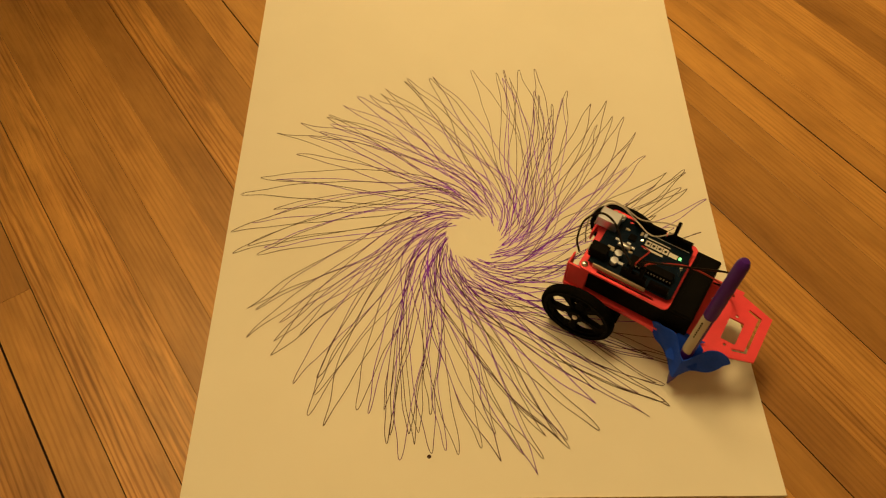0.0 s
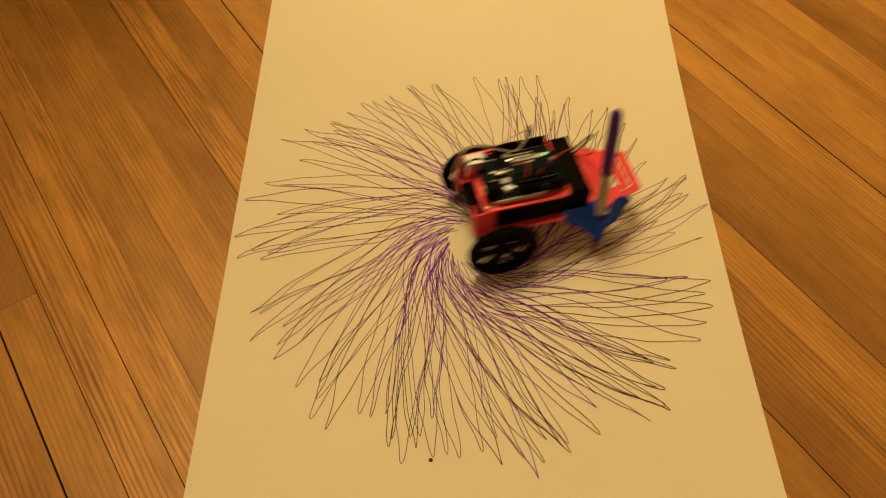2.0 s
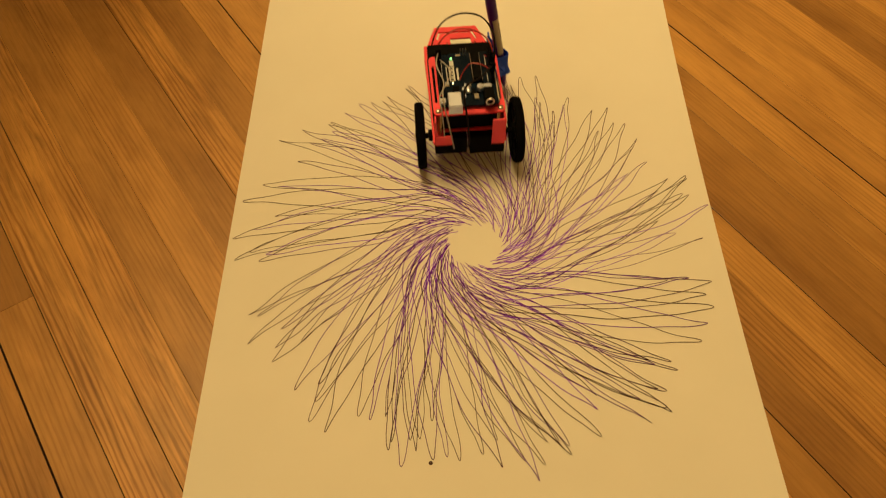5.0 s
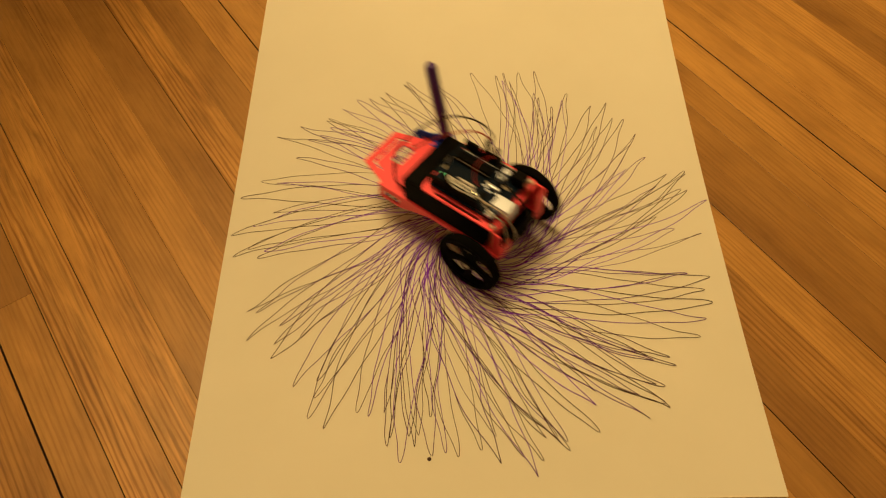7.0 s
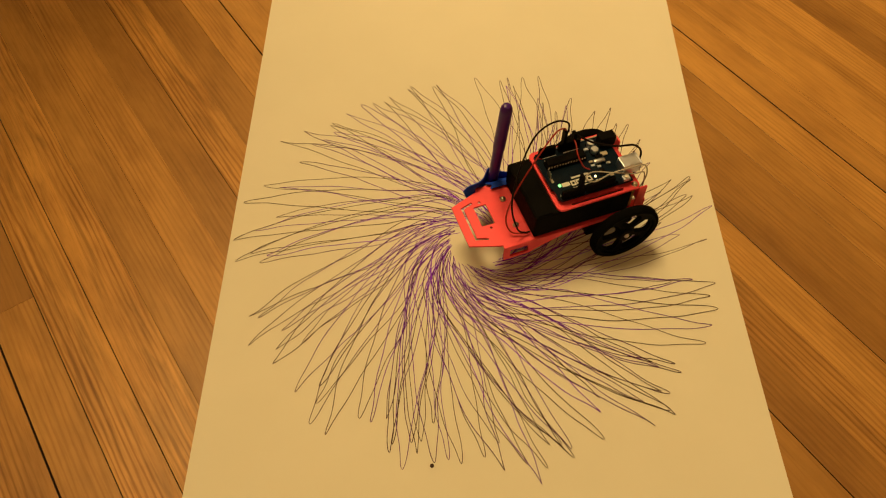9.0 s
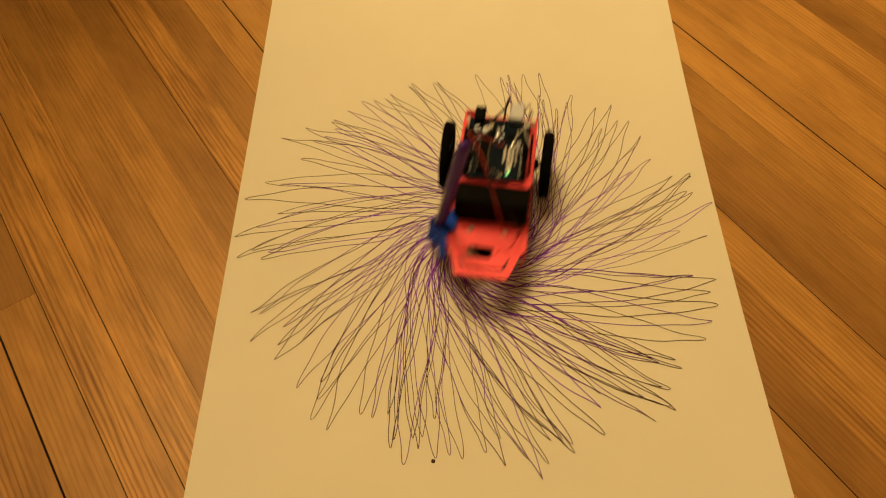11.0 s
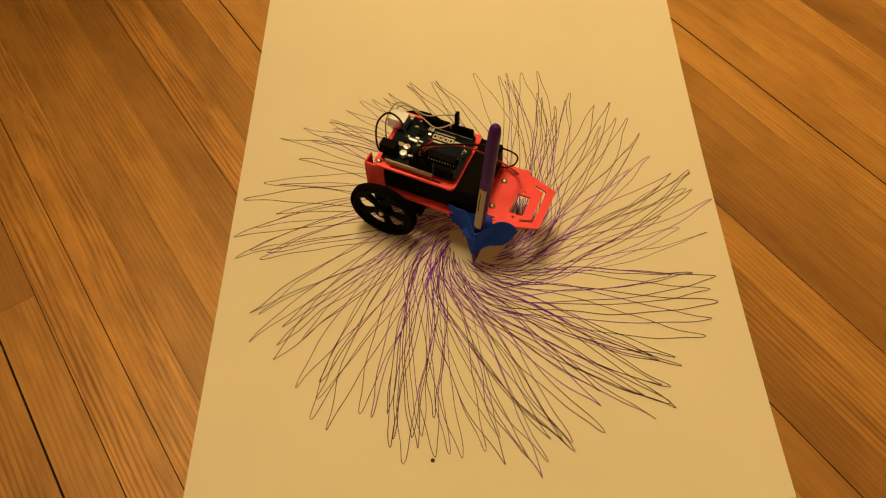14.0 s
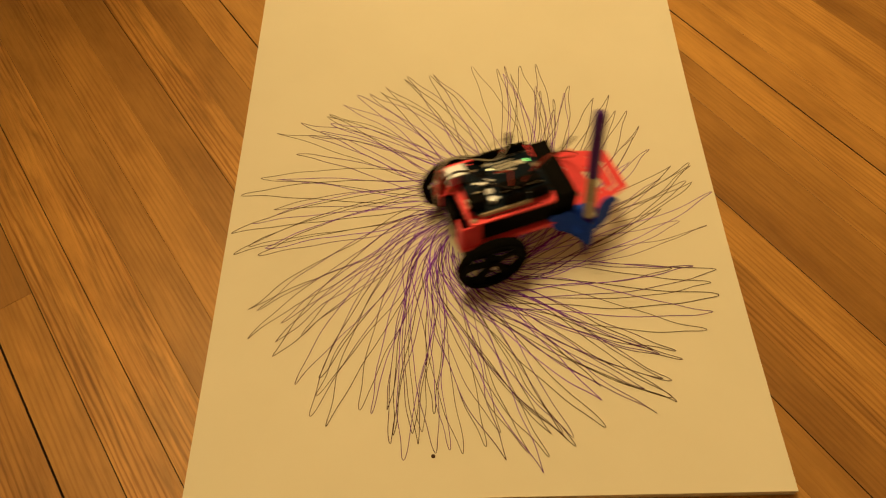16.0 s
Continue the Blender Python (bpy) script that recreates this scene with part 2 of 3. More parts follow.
def tube(points, r, seg=8, per=8):
    """A round wire along a smooth line."""
    line = spline(points, per)
    bm = bmesh.new()
    rings = []
    up = Vector((0.13, 0.21, 0.97)).normalized()
    for i, q in enumerate(line):
        d = (line[min(i + 1, len(line) - 1)] - line[max(i - 1, 0)]).normalized()
        u = d.cross(up)
        u = u.normalized() if u.length > 1e-4 else d.orthogonal().normalized()
        w = d.cross(u)
        up = u.cross(d)
        rings.append([bm.verts.new(q + r * (math.cos(2 * math.pi * k / seg) * u + math.sin(2 * math.pi * k / seg) * w)) for k in range(seg)])
    for a, b in zip(rings, rings[1:]):
        for k in range(seg):
            bm.faces.new((a[k], a[(k + 1) % seg], b[(k + 1) % seg], b[k]))
    bm.faces.new(rings[0])
    bm.faces.new(rings[-1])
    return bm


# ---------------------------------------------------------------- the room
X0, X1, Y0, Y1, HIGH = ROOM
tagged(part("floor", block(X0 - 0.1, X1 + 0.1, Y0 - 0.1, Y1 + 0.1, -0.12, -0.006), GAP), "dark subfloor showing in the joints between oak strips", "floor", kind="structure")
for name, b in (("wall_north", (X0 - 0.1, X1 + 0.1, Y1, Y1 + 0.1)), ("wall_south", (X0 - 0.1, X1 + 0.1, Y0 - 0.1, Y0)), ("wall_west", (X0 - 0.1, X0, Y0, Y1)), ("wall_east", (X1, X1 + 0.1, Y0, Y1))):
    tagged(part(name, block(*b, -0.006, HIGH), WALL), "plain cream painted wall", "wall", kind="structure")
# unseen wall, added to keep lamp light off the far left floor
tagged(part("wall_partition", block(X0, -0.345, 0.635, 0.755, -0.006, 1.50, bevel=0.004), WALL), "plain cream painted half-height wall added out of view to shade the floor", "wall", kind="structure")
tagged(part("ceiling", block(X0 - 0.1, X1 + 0.1, Y0 - 0.1, Y1 + 0.1, HIGH, HIGH + 0.1), CEIL), "plain white ceiling", "ceiling", kind="structure")

lamp = tagged(new("ceiling_lamp"), "round ceiling lamp with warm white glass", "lamp")
lamp.location = LAMP
part("mount", lathe(bmesh.new(), [(0.0001, 0.2), (0.09, 0.2), (0.09, 0.185), (0.03, 0.17), (0.03, 0.02), (0.0001, 0.02)], cap=False), WHITE, lamp)
part("shade", lathe(bmesh.new(), [(0.0001, 0.03), (0.22, 0.025), (0.48, 0.0), (0.52, -0.03), (0.49, -0.06), (0.28, -0.09), (0.0001, -0.10)], seg=32, cap=False), SHADE, lamp, smooth=True)


# ---------------------------------------------------------------- the drawing pad
PAD_W, PAD_L, PAD_H = 0.457, 0.610, 0.010
pad = tagged(new("drawing_pad"), "large pad of cream drawing paper lying on oak floor", "drawing pad")


def pad_outline(west=0.0, east=0.0, south=0.0, north=0.0):
    """The pad's outline, let out by so much on each side; its long sides are cut slightly hollow."""
    ys = [-south + (PAD_L + north + south) * i / 16 for i in range(17)]
    hollow = [max(0.0, 1 - ((y - 0.29) / 0.29) ** 2) for y in ys]
    right = [(PAD_W / 2 + 0.0004 + east - 0.0046 * h, y) for y, h in zip(ys, hollow)]
    left = [(-PAD_W / 2 - west + 0.0012 * h, y) for y, h in zip(ys, hollow)]
    return right + left[::-1]


def page_block():
    bm = bmesh.new()
    rnd = random.Random(4)
    z = 0.0014
    while z < PAD_H - 0.0012:
        h = rnd.uniform(0.0007, 0.0013)
        o = [rnd.uniform(-0.0005, 0.0002) for _ in range(4)]
        line = pad_outline(*o)
        low, top = ([bm.verts.new((x, y, q)) for x, y in line] for q in (z, z + h * 0.97))
        bm.faces.new(low[::-1])
        bm.faces.new(top)
        for i in range(len(line)):
            k = (i + 1) % len(line)
            bm.faces.new((low[i], low[k], top[k], top[i]))
        z += h
    return bm, z


part("backing_board", sheet(pad_outline(), [], 0.0, 0.0014), CARD, pad, "grey card backing")
bm_pages, z_pages = page_block()
tagged(part("page_stack", bm_pages, PAGES, pad, "stack of pages"), kind="stuff")
part("top_sheet", sheet(pad_outline(), [], z_pages, PAD_H), PAPER, pad)

# the drawing: spikes round a ring, each out and back with one turn of the pen
CENTRE = Vector((0.003, 0.235))
drawing = tagged(new("pen_drawing"), "purple ink spiral of many thin spikes on paper", "drawing")
drawing.location = (CENTRE.x, CENTRE.y, PAD_H)


def ribbon(line, wide, lift):
    bm = bmesh.new()
    rows = []
    for i, q in enumerate(line):
        d = (line[min(i + 1, len(line) - 1)] - line[max(i - 1, 0)])
        d = Vector((d.x, d.y)).normalized()
        n = Vector((-d.y, d.x)) * wide / 2
        rows.append([bm.verts.new((q.x + s * n.x, q.y + s * n.y, lift)) for s in (1, -1)])
    for a, b in zip(rows, rows[1:]):
        bm.faces.new((a[0], a[1], b[1], b[0]))
    return bm


def polar(deg, r):
    return Vector((r * math.cos(radians(deg)), r * math.sin(radians(deg)), 0))


def settle(q):
    """The drawing has crept while it grew: its middle lies to one side, and it is slightly sheared."""
    x, y = q.x - 0.0055 * max(0.0, 1 - q.length / 0.13), q.y * (0.985 if q.y > 0 else 0.996)
    return Vector((1.003 * x + 0.0005, 0.996 * y + 0.011 * x - 0.0014, 0))


RND = random.Random(11)
stroke_count = 0


def fan(*spikes):
    """Spikes given by the bearing and the reach of their points, degrees and millimetres."""
    global stroke_count
    rows = []
    for deg, mm in spikes:
        rows.append((deg, mm))
        if RND.random() < 0.10:
            rows.append((deg + RND.uniform(-2.5, 2.5), mm * RND.uniform(0.86, 0.97)))
    for deg, mm in rows:
        big = mm / 211
        j = RND.uniform
        lag, bow, back, wave = j(84, 124), j(0.80, 1.22), j(0.6, 1.45), j(0, 6)
        out = [(j(0.024, 0.034), lag), (j(0.040, 0.050), lag * 0.70), (j(0.066, 0.074), lag * 0.44 * bow), (0.103, 23 * bow), (0.136, 13.5 * bow), (0.171, 6.6 * bow), (0.196, 2.2 * bow)]
        ret = [(0.190, 1.2 * back), (0.160, 3.6 * back), (0.130, 6.0 * back), (0.090, 12.0 * back), (0.066, 17 + 6 * back), (j(0.038, 0.056), j(32, 50))]
        pts = [polar(deg - g + j(-0.5, 0.5), r * big) for r, g in out] + [polar(deg, mm / 1000)] + [polar(deg - g + j(-0.5, 0.5), r * big) for r, g in ret]
        pts = [settle(q) for q in pts]
        line = spline(pts, 6)
        line = [q + polar(deg + 90, 0.0004 * math.sin(wave + k * 0.7)) for k, q in enumerate(line)]
        stroke_count += 1
        part("ink_stroke", ribbon(line, RND.uniform(0.00050, 0.00064), 0.00006 + 0.000003 * stroke_count), INK, drawing)


fan((1, 206), (3, 182), (8, 169), (11, 222), (15, 209), (16, 204), (19, 183), (20, 217), (21, 218), (22, 200), (30, 194), (36, 192), (38, 207),
    (44, 214), (48, 187), (51, 221), (54, 208), (62, 200), (62, 212), (64, 187), (69, 194), (71, 199), (73, 231), (77, 225), (79, 211), (81, 210))
fan((81, 222), (83, 217), (90, 220), (101, 214), (102, 213), (108, 219), (109, 216), (115, 213), (117, 209), (120, 213), (123, 218), (128, 216),
    (133, 215), (134, 214), (135, 204), (139, 204), (140, 228), (142, 209), (146, 238), (149, 204), (159, 205), (160, 220), (166, 230), (169, 194))
fan((174, 209), (177, 227), (181, 209), (182, 194), (183, 222), (184, 200), (199, 213), (200, 206), (206, 191), (206, 221), (210, 202), (212, 181),
    (213, 210), (222, 209), (225, 192), (230, 219), (234, 218), (238, 193), (241, 191), (244, 183), (248, 200), (248, 207), (252, 194), (252, 216))
fan((254, 191), (254, 201), (258, 205), (261, 201), (264, 203), (269, 197), (273, 208), (278, 205), (280, 222), (282, 211), (284, 194), (287, 203),
    (288, 209), (296, 205), (299, 185), (301, 175), (307, 218), (309, 198), (312, 217), (312, 222), (314, 202), (315, 208), (319, 188), (321, 205))
fan((322, 197), (331, 211), (336, 211), (341, 213), (344, 205), (346, 171), (348, 189), (348, 209))
part("ink_blot", lathe(bmesh.new(), [(0.0001, 0.0006), (0.0012, 0.0005), (0.0017, 0.0)], at=polar(257.8, 0.2078), seg=10, cap=False), INK, drawing, "round ink dot where the line starts")


# ---------------------------------------------------------------- the robot
robot = tagged(new("drawing_robot"), "small red two-wheeled robot with circuit board and taped pen", "robot")
robot.location = (0, 0.2, PAD_H)
DECK = 0.0452           # top of the chassis plate
PLATE = 0.0737          # top of the board's plate
AXLE, TRACK, TRACK_LEFT = 0.0318, 0.0470, 0.0452


def chassis():
    out = [(-0.021, -0.0325), (0.1085, -0.0340), (0.1085, -0.0302), (0.1098, -0.0302), (0.1357, -0.0215),
           (0.1357, 0.0215), (0.1098, 0.0302), (0.1085, 0.0302), (0.1085, 0.0340), (-0.021, 0.0325), (-0.021, 0.0250), (-0.008, 0.0235), (-0.008, -0.0235), (-0.021, -0.0250)]
    hole = rounded(0.1062, 0.1180, -0.0150, 0.0065, 0.0008, 2)
    u = [(0.1175, -0.0212), (0.1285, -0.0178), (0.1285, 0.0178), (0.1175, 0.0212), (0.1170, 0.0190), (0.1262, 0.0160), (0.1262, -0.0160), (0.1170, -0.0190)]
    dots = [circle(0.111, -0.0185, 0.0013, 10), circle(0.111, 0.0100, 0.0013, 10)]
    return sheet(out, [hole, u, *dots], DECK - 0.0018, DECK)


def flange(side):
    out = [(-0.021, DECK - 0.0005), (0.1085, DECK - 0.0005), (0.1085, 0.0275), (0.086, 0.0275), (0.070, 0.0340), (0.052, 0.0400), (-0.021, 0.0412)]
    cut = rounded(0.086, 0.103, 0.0305, 0.0395, 0.001, 2)
    y = side * 0.0333
    return sheet(out, [cut], 0.0, 0.0018, lambda a, b, w: (a, y + side * (w - 0.0009), b))


frame_part = part("chassis", chassis(), RED, robot, "bright red metal chassis plate")
for s in (-1, 1):
    part("side_flange", flange(s), RED, frame_part)
    part("rear_panel", block(-0.0205, -0.0040 if s < 0 else -0.0125, s * 0.0318 - 0.0009, s * 0.0318 + 0.0009, DECK - 0.0004, PLATE - 0.0021, bevel=0.0006), RED, frame_part)
    inner, low, top = (0.0200, DECK - 0.0060, PLATE - 0.0024) if s < 0 else (0.0165, DECK - 0.0040, DECK + 0.0080)
    part("rear_lug", block(-0.0224, -0.0207, *sorted((s * 0.0326, s * inner)), low, top, bevel=0.0006), RED, frame_part)
for y in (-0.0147, 0.0147):
    part("screw", lathe(bmesh.new(), [(0.0001, 0.0022), (0.0014, 0.0021), (0.0025, 0.0013), (0.0029, 0.0)], at=(0.0904, y, DECK), seg=14, cap=False), STEEL, frame_part, smooth=True)

# battery box on the deck
pack = part("battery_box", block(-0.0065, 0.0815, -0.0305, 0.0325, DECK + 0.0002, PLATE - 0.0024, bevel=0.0016), BLACK, robot, "black plastic battery box")
part("switch_rim", lathe(bmesh.new(), [(0.0022, 0.0), (0.0022, 0.0006), (0.0032, 0.0006), (0.0034, 0.0)], at=(0.0735, -0.0185, PLATE - 0.0024), seg=14, cap=False), BLACK, pack)
part("lid", block(0.0655, 0.0800, -0.029, 0.031, PLATE - 0.0025, PLATE - 0.0014, bevel=0.0006), BLACK, pack)

# plate over the battery box, on posts at the rear
plate = part("top_plate", sheet(rounded(-0.0141, 0.0617, -0.0328, 0.0328, 0.005),
             [rounded(0.001, 0.049, -0.0306, -0.0282, 0.0011, 3), rounded(0.001, 0.049, 0.0282, 0.0306, 0.0011, 3)], PLATE - 0.0020, PLATE), RED, robot, "red metal plate with rounded corners")
for y in (-0.0285, 0.0285):
    part("standoff", lathe(bmesh.new(), [(0.0022, DECK - 0.004), (0.0022, PLATE - 0.002)], at=(-0.0098, y * 0.97, 0), seg=6), BRASS, plate, "brass hexagonal post")
    part("screw", lathe(bmesh.new(), [(0.0001, 0.0020), (0.0014, 0.0019), (0.0024, 0.0012), (0.0028, 0.0)], at=(-0.0098, y, PLATE), seg=14, cap=False), STEEL, plate, smooth=True)

# circuit board
BZ = PLATE + 0.0045
board = part("circuit_board", sheet([(-0.0085, -0.0266), (0.0575, -0.0266), (0.0600, -0.0240), (0.0600, 0.0120), (0.0585, 0.0140), (0.0585, 0.0240), (0.0565, 0.0266), (-0.0085, 0.0266)],
             [circle(0.055, -0.0215, 0.0016, 10), circle(0.006, 0.0245, 0.0016, 10)], BZ - 0.0016, BZ), BOARD, robot, "dark blue microcontroller board")
part("bumper", block(-0.004, 0.040, -0.0281, -0.0268, BZ - 0.0036, BZ + 0.0006, bevel=0.0004), LABEL, board, "pale plastic edge strip")
for x, y in ((0.004, -0.022), (0.054, -0.018), (0.004, 0.022), (0.054, 0.018)):
    part("spacer", lathe(bmesh.new(), [(0.0028, PLATE), (0.0028, BZ - 0.0016)], at=(x, y, 0), seg=8), BLACK, board)


def usb():
    bm = block(-0.0175, -0.0015, 0.0075, 0.0195, BZ, BZ + 0.0108, bevel=0.0006)
    box(bm, -0.0183, -0.0172, 0.0072, 0.0198, BZ - 0.0002, BZ + 0.0110, bevel=0.0003)
    return bm


part("usb_port", usb(), SILVER, board, "silver metal port")
jack = part("power_jack", block(-0.0115, 0.0030, -0.0225, -0.0135, BZ, BZ + 0.0108, bevel=0.0008), BLACK, board, "black plastic power jack")
part("jack_mouth", lathe(bmesh.new(), [(0.0030, 0.0), (0.0030, -0.0008), (0.0040, -0.0008), (0.0042, 0.0)], axis="x", at=(-0.0115, -0.018, BZ + 0.0062), seg=14, cap=False), STEEL, jack)


def header(x0, x1, y):
    """A socket strip: a bar with a row of square openings along its top."""
    n = round((x1 - x0) / 0.00254)
    holes = []
    for i in range(n):
        c = x0 + (i + 0.5) * (x1 - x0) / n
        holes.append([(c - 0.0005, y - 0.0005), (c + 0.0005, y - 0.0005), (c + 0.0005, y + 0.0005), (c - 0.0005, y + 0.0005)])
    bm = sheet([(x0, y - 0.00125), (x1, y - 0.00125), (x1, y + 0.00125), (x0, y + 0.00125)], holes, BZ + 0.004, BZ + 0.0085)
    return box(bm, x0, x1, y - 0.00125, y + 0.00125, BZ, BZ + 0.0041)


for x0, x1, y in ((0.0085, 0.0340, 0.0240), (0.0356, 0.0560, 0.0240), (0.0175, 0.0378, -0.0240), (0.0405, 0.0558, -0.0240)):
    part("pin_header", header(x0, x1, y), BLACK, board)
chip = part("main_chip", block(0.0195, 0.0545, -0.0140, -0.0070, BZ + 0.0025, BZ + 0.0062, bevel=0.0005), BLACK, board, "long black chip in a socket")
part("socket", block(0.0190, 0.0550, -0.0152, -0.0058, BZ, BZ + 0.0026, bevel=0.0003), BLACK, chip)
for i in range(14):
    for y in (-0.0148, -0.0062):
        part("chip_pin", block(0.0205 + i * 0.00254, 0.0212 + i * 0.00254, y - 0.0003, y + 0.0003, BZ + 0.0024, BZ + 0.0042), CARD, chip)
for y in (-0.0190, -0.0115):
    cap = part("capacitor", lathe(bmesh.new(), [(0.0032, 0.0006), (0.0032, 0.0048), (0.0030, 0.0054), (0.0001, 0.0055)], at=(0.0095, y, BZ), seg=18, cap=False), SILVER, board, "round silver capacitor", True)
    part("foot", block(0.0062, 0.0128, y - 0.0033, y + 0.0033, BZ, BZ + 0.0008), BLACK, cap)
part("crystal", block(0.0045, 0.0155, -0.0028, 0.0016, BZ, BZ + 0.0034, bevel=0.0015, seg=3), SILVER, board, "silver oval crystal can", True)
part("usb_chip", block(0.0095, 0.0155, 0.0075, 0.0135, BZ, BZ + 0.0011, bevel=0.0002), BLACK, board)
part("regulator", block(0.0045, 0.0110, -0.0070, -0.0038, BZ, BZ + 0.0017, bevel=0.0003), BLACK, board)
button = part("reset_button", block(-0.0060, 0.0000, 0.0208, 0.0262, BZ, BZ + 0.0025, bevel=0.0003), SILVER, board, "square metal push button")
part("button_cap", lathe(bmesh.new(), [(0.0017, 0.0025), (0.0017, 0.0038), (0.0001, 0.0039)], at=(-0.0030, 0.0235, BZ), seg=12, cap=False), WHITE, button)
for k, (x, y, w, d) in enumerate(((0.0165, 0.0015, 0.0016, 0.0009), (0.0165, -0.0030, 0.0016, 0.0009), (0.0030, 0.0030, 0.0018, 0.001), (0.0175, 0.0180, 0.001, 0.0018), (0.0205, 0.0180, 0.001, 0.0018),
                                   (0.0060, 0.0160, 0.0016, 0.0009), (0.0145, -0.0165, 0.002, 0.0012), (0.0560, 0.0050, 0.001, 0.002), (0.0120, 0.0040, 0.0016, 0.001), (0.0020, -0.0075, 0.003, 0.002))):
    part("small_component", block(x - w, x + w, y - d, y + d, BZ, BZ + 0.0009), (SILVER, CARD)[k % 2], board)
# white print: plain bars and outlined plaques
for x0, x1, y0, y1 in ((0.0225, 0.0420, 0.0168, 0.0176), (0.0240, 0.0395, 0.0062, 0.0080), (0.0195, 0.0560, 0.0212, 0.0216), (0.0430, 0.0500, 0.0098, 0.0138), (0.0200, 0.0340, -0.0205, -0.0199), (0.0410, 0.0540, -0.0205, -0.0199)):
    part("printed_bar", block(x0, x1, y0, y1, BZ, BZ + 0.00012), SILK, board)
for i in range(4):
    x = 0.0230 + i * 0.0049
    part("printed_plaque", sheet([(x, 0.0098), (x + 0.0044, 0.0098), (x + 0.0044, 0.0150), (x, 0.0150)], [rounded(x + 0.0011, x + 0.0033, 0.0112, 0.0137, 0.0008, 2)], BZ, BZ + 0.00012), SILK, board)
for i in range(3):
    part("pin_pair", block(0.0562 , 0.0572, -0.0030 + i * 0.0025, -0.0022 + i * 0.0025, BZ, BZ + 0.0075), STEEL, board)
part("green_light", block(0.0512, 0.0532, 0.0106, 0.0128, BZ, BZ + 0.0011), LED_GREEN, board, "glowing green lamp")
part("amber_light", block(0.0190, 0.0206, 0.0120, 0.0132, BZ, BZ + 0.0010), LED_YELLOW, board, "glowing amber lamp")

# jumper plugs standing in the sockets
for x, y, h in ((0.0405, 0.0245, 0.0150), (0.0330, -0.0245, 0.0150), (0.0240, -0.0240, 0.010)):
    part("jumper_plug", block(x - 0.0014, x + 0.0014, y - 0.0026, y + 0.0026, BZ + 0.0085, BZ + 0.0085 + h, bevel=0.0004), BLACK, robot)


def wire(points, material, r=0.00062):
    part("wire", tube(points, r), material, robot, "", True)


T = BZ + 0.0085
wire([(0.0405, 0.0245, T + 0.012), (0.030, 0.027, T + 0.006), (0.012, 0.022, T + 0.003), (-0.004, 0.024, T + 0.006), (-0.0175, 0.024, T + 0.004), (-0.0265, 0.020, T - 0.016), (-0.027, 0.017, 0.052), (-0.024, 0.015, 0.038)], WIRE_GREY)
wire([(0.0400, 0.0235, T + 0.004), (0.026, 0.014, T + 0.001), (0.010, 0.020, T + 0.001), (-0.006, 0.027, T + 0.001), (-0.018, 0.026, T - 0.004), (-0.023, 0.024, 0.055)], WIRE_GREY, 0.0006)
wire([(0.0240, -0.024, T + 0.008), (0.012, -0.012, T + 0.005), (-0.002, 0.002, T + 0.010), (-0.016, 0.006, T + 0.010), (-0.027, 0.004, T - 0.006), (-0.0285, 0.002, 0.056), (-0.024, 0.002, 0.040)], WIRE_BLACK, 0.0009)
wire([(0.0300, -0.0245, T + 0.012), (0.031, -0.026, T + 0.022), (0.045, -0.025, T + 0.029), (0.066, -0.016, T + 0.029), (0.086, 0.002, T + 0.016), (0.098, 0.018, T - 0.006), (0.095, 0.027, 0.058), (0.088, 0.027, 0.0495), (0.083, 0.027, 0.048)], WIRE_BLACK, 0.0008)
wire([(0.0330, -0.0245, T + 0.010), (0.034, -0.0240, T + 0.018), (0.044, -0.0200, T + 0.022), (0.060, -0.0100, T + 0.018), (0.080, 0.001, T + 0.003), (0.094, 0.009, 0.074), (0.101, 0.016, 0.060), (0.098, 0.023, 0.0495), (0.085, 0.028, 0.0478)], WIRE_RED, 0.0007)
wire([(0.0240, -0.0225, T + 0.002), (0.027, -0.014, T + 0.006), (0.030, -0.004, T + 0.005), (0.027, 0.003, T - 0.003), (0.022, 0.006, T - 0.006)], WIRE_RED, 0.0006)

# drive motors and wheels
for s in (-1, 1):
    m = part("drive_motor", block(-0.016, 0.029, s * 0.0020, s * 0.0322, 0.0215, 0.0425, bevel=0.0012), BLACK, robot, "black motor block under the plate")
    part("motor_boss", lathe(bmesh.new(), [(0.0055, s * 0.0320), (0.0055, s * 0.0375), (0.003, s * 0.0378), (0.003, s * 0.0440)], axis="y", at=(0, 0, AXLE), seg=16), BLACK, m)


def wheel_disc():
    holes = []
    for i in range(5):
        a0 = 72 * i
        pts = [(0.0085, a0 + 15), (0.0100, a0 + 8), (0.0210, a0 + 9), (0.0235, a0 + 20), (0.0240, a0 + 36), (0.0235, a0 + 52), (0.0210, a0 + 63), (0.0100, a0 + 64), (0.0085, a0 + 57)]
        holes.append([(r * math.cos(radians(a)), r * math.sin(radians(a))) for r, a in pts])
    return sheet(circle(0, 0, 0.0282, 48), holes, -0.0022, 0.0022, lambda u, v, w: (u, w, v))


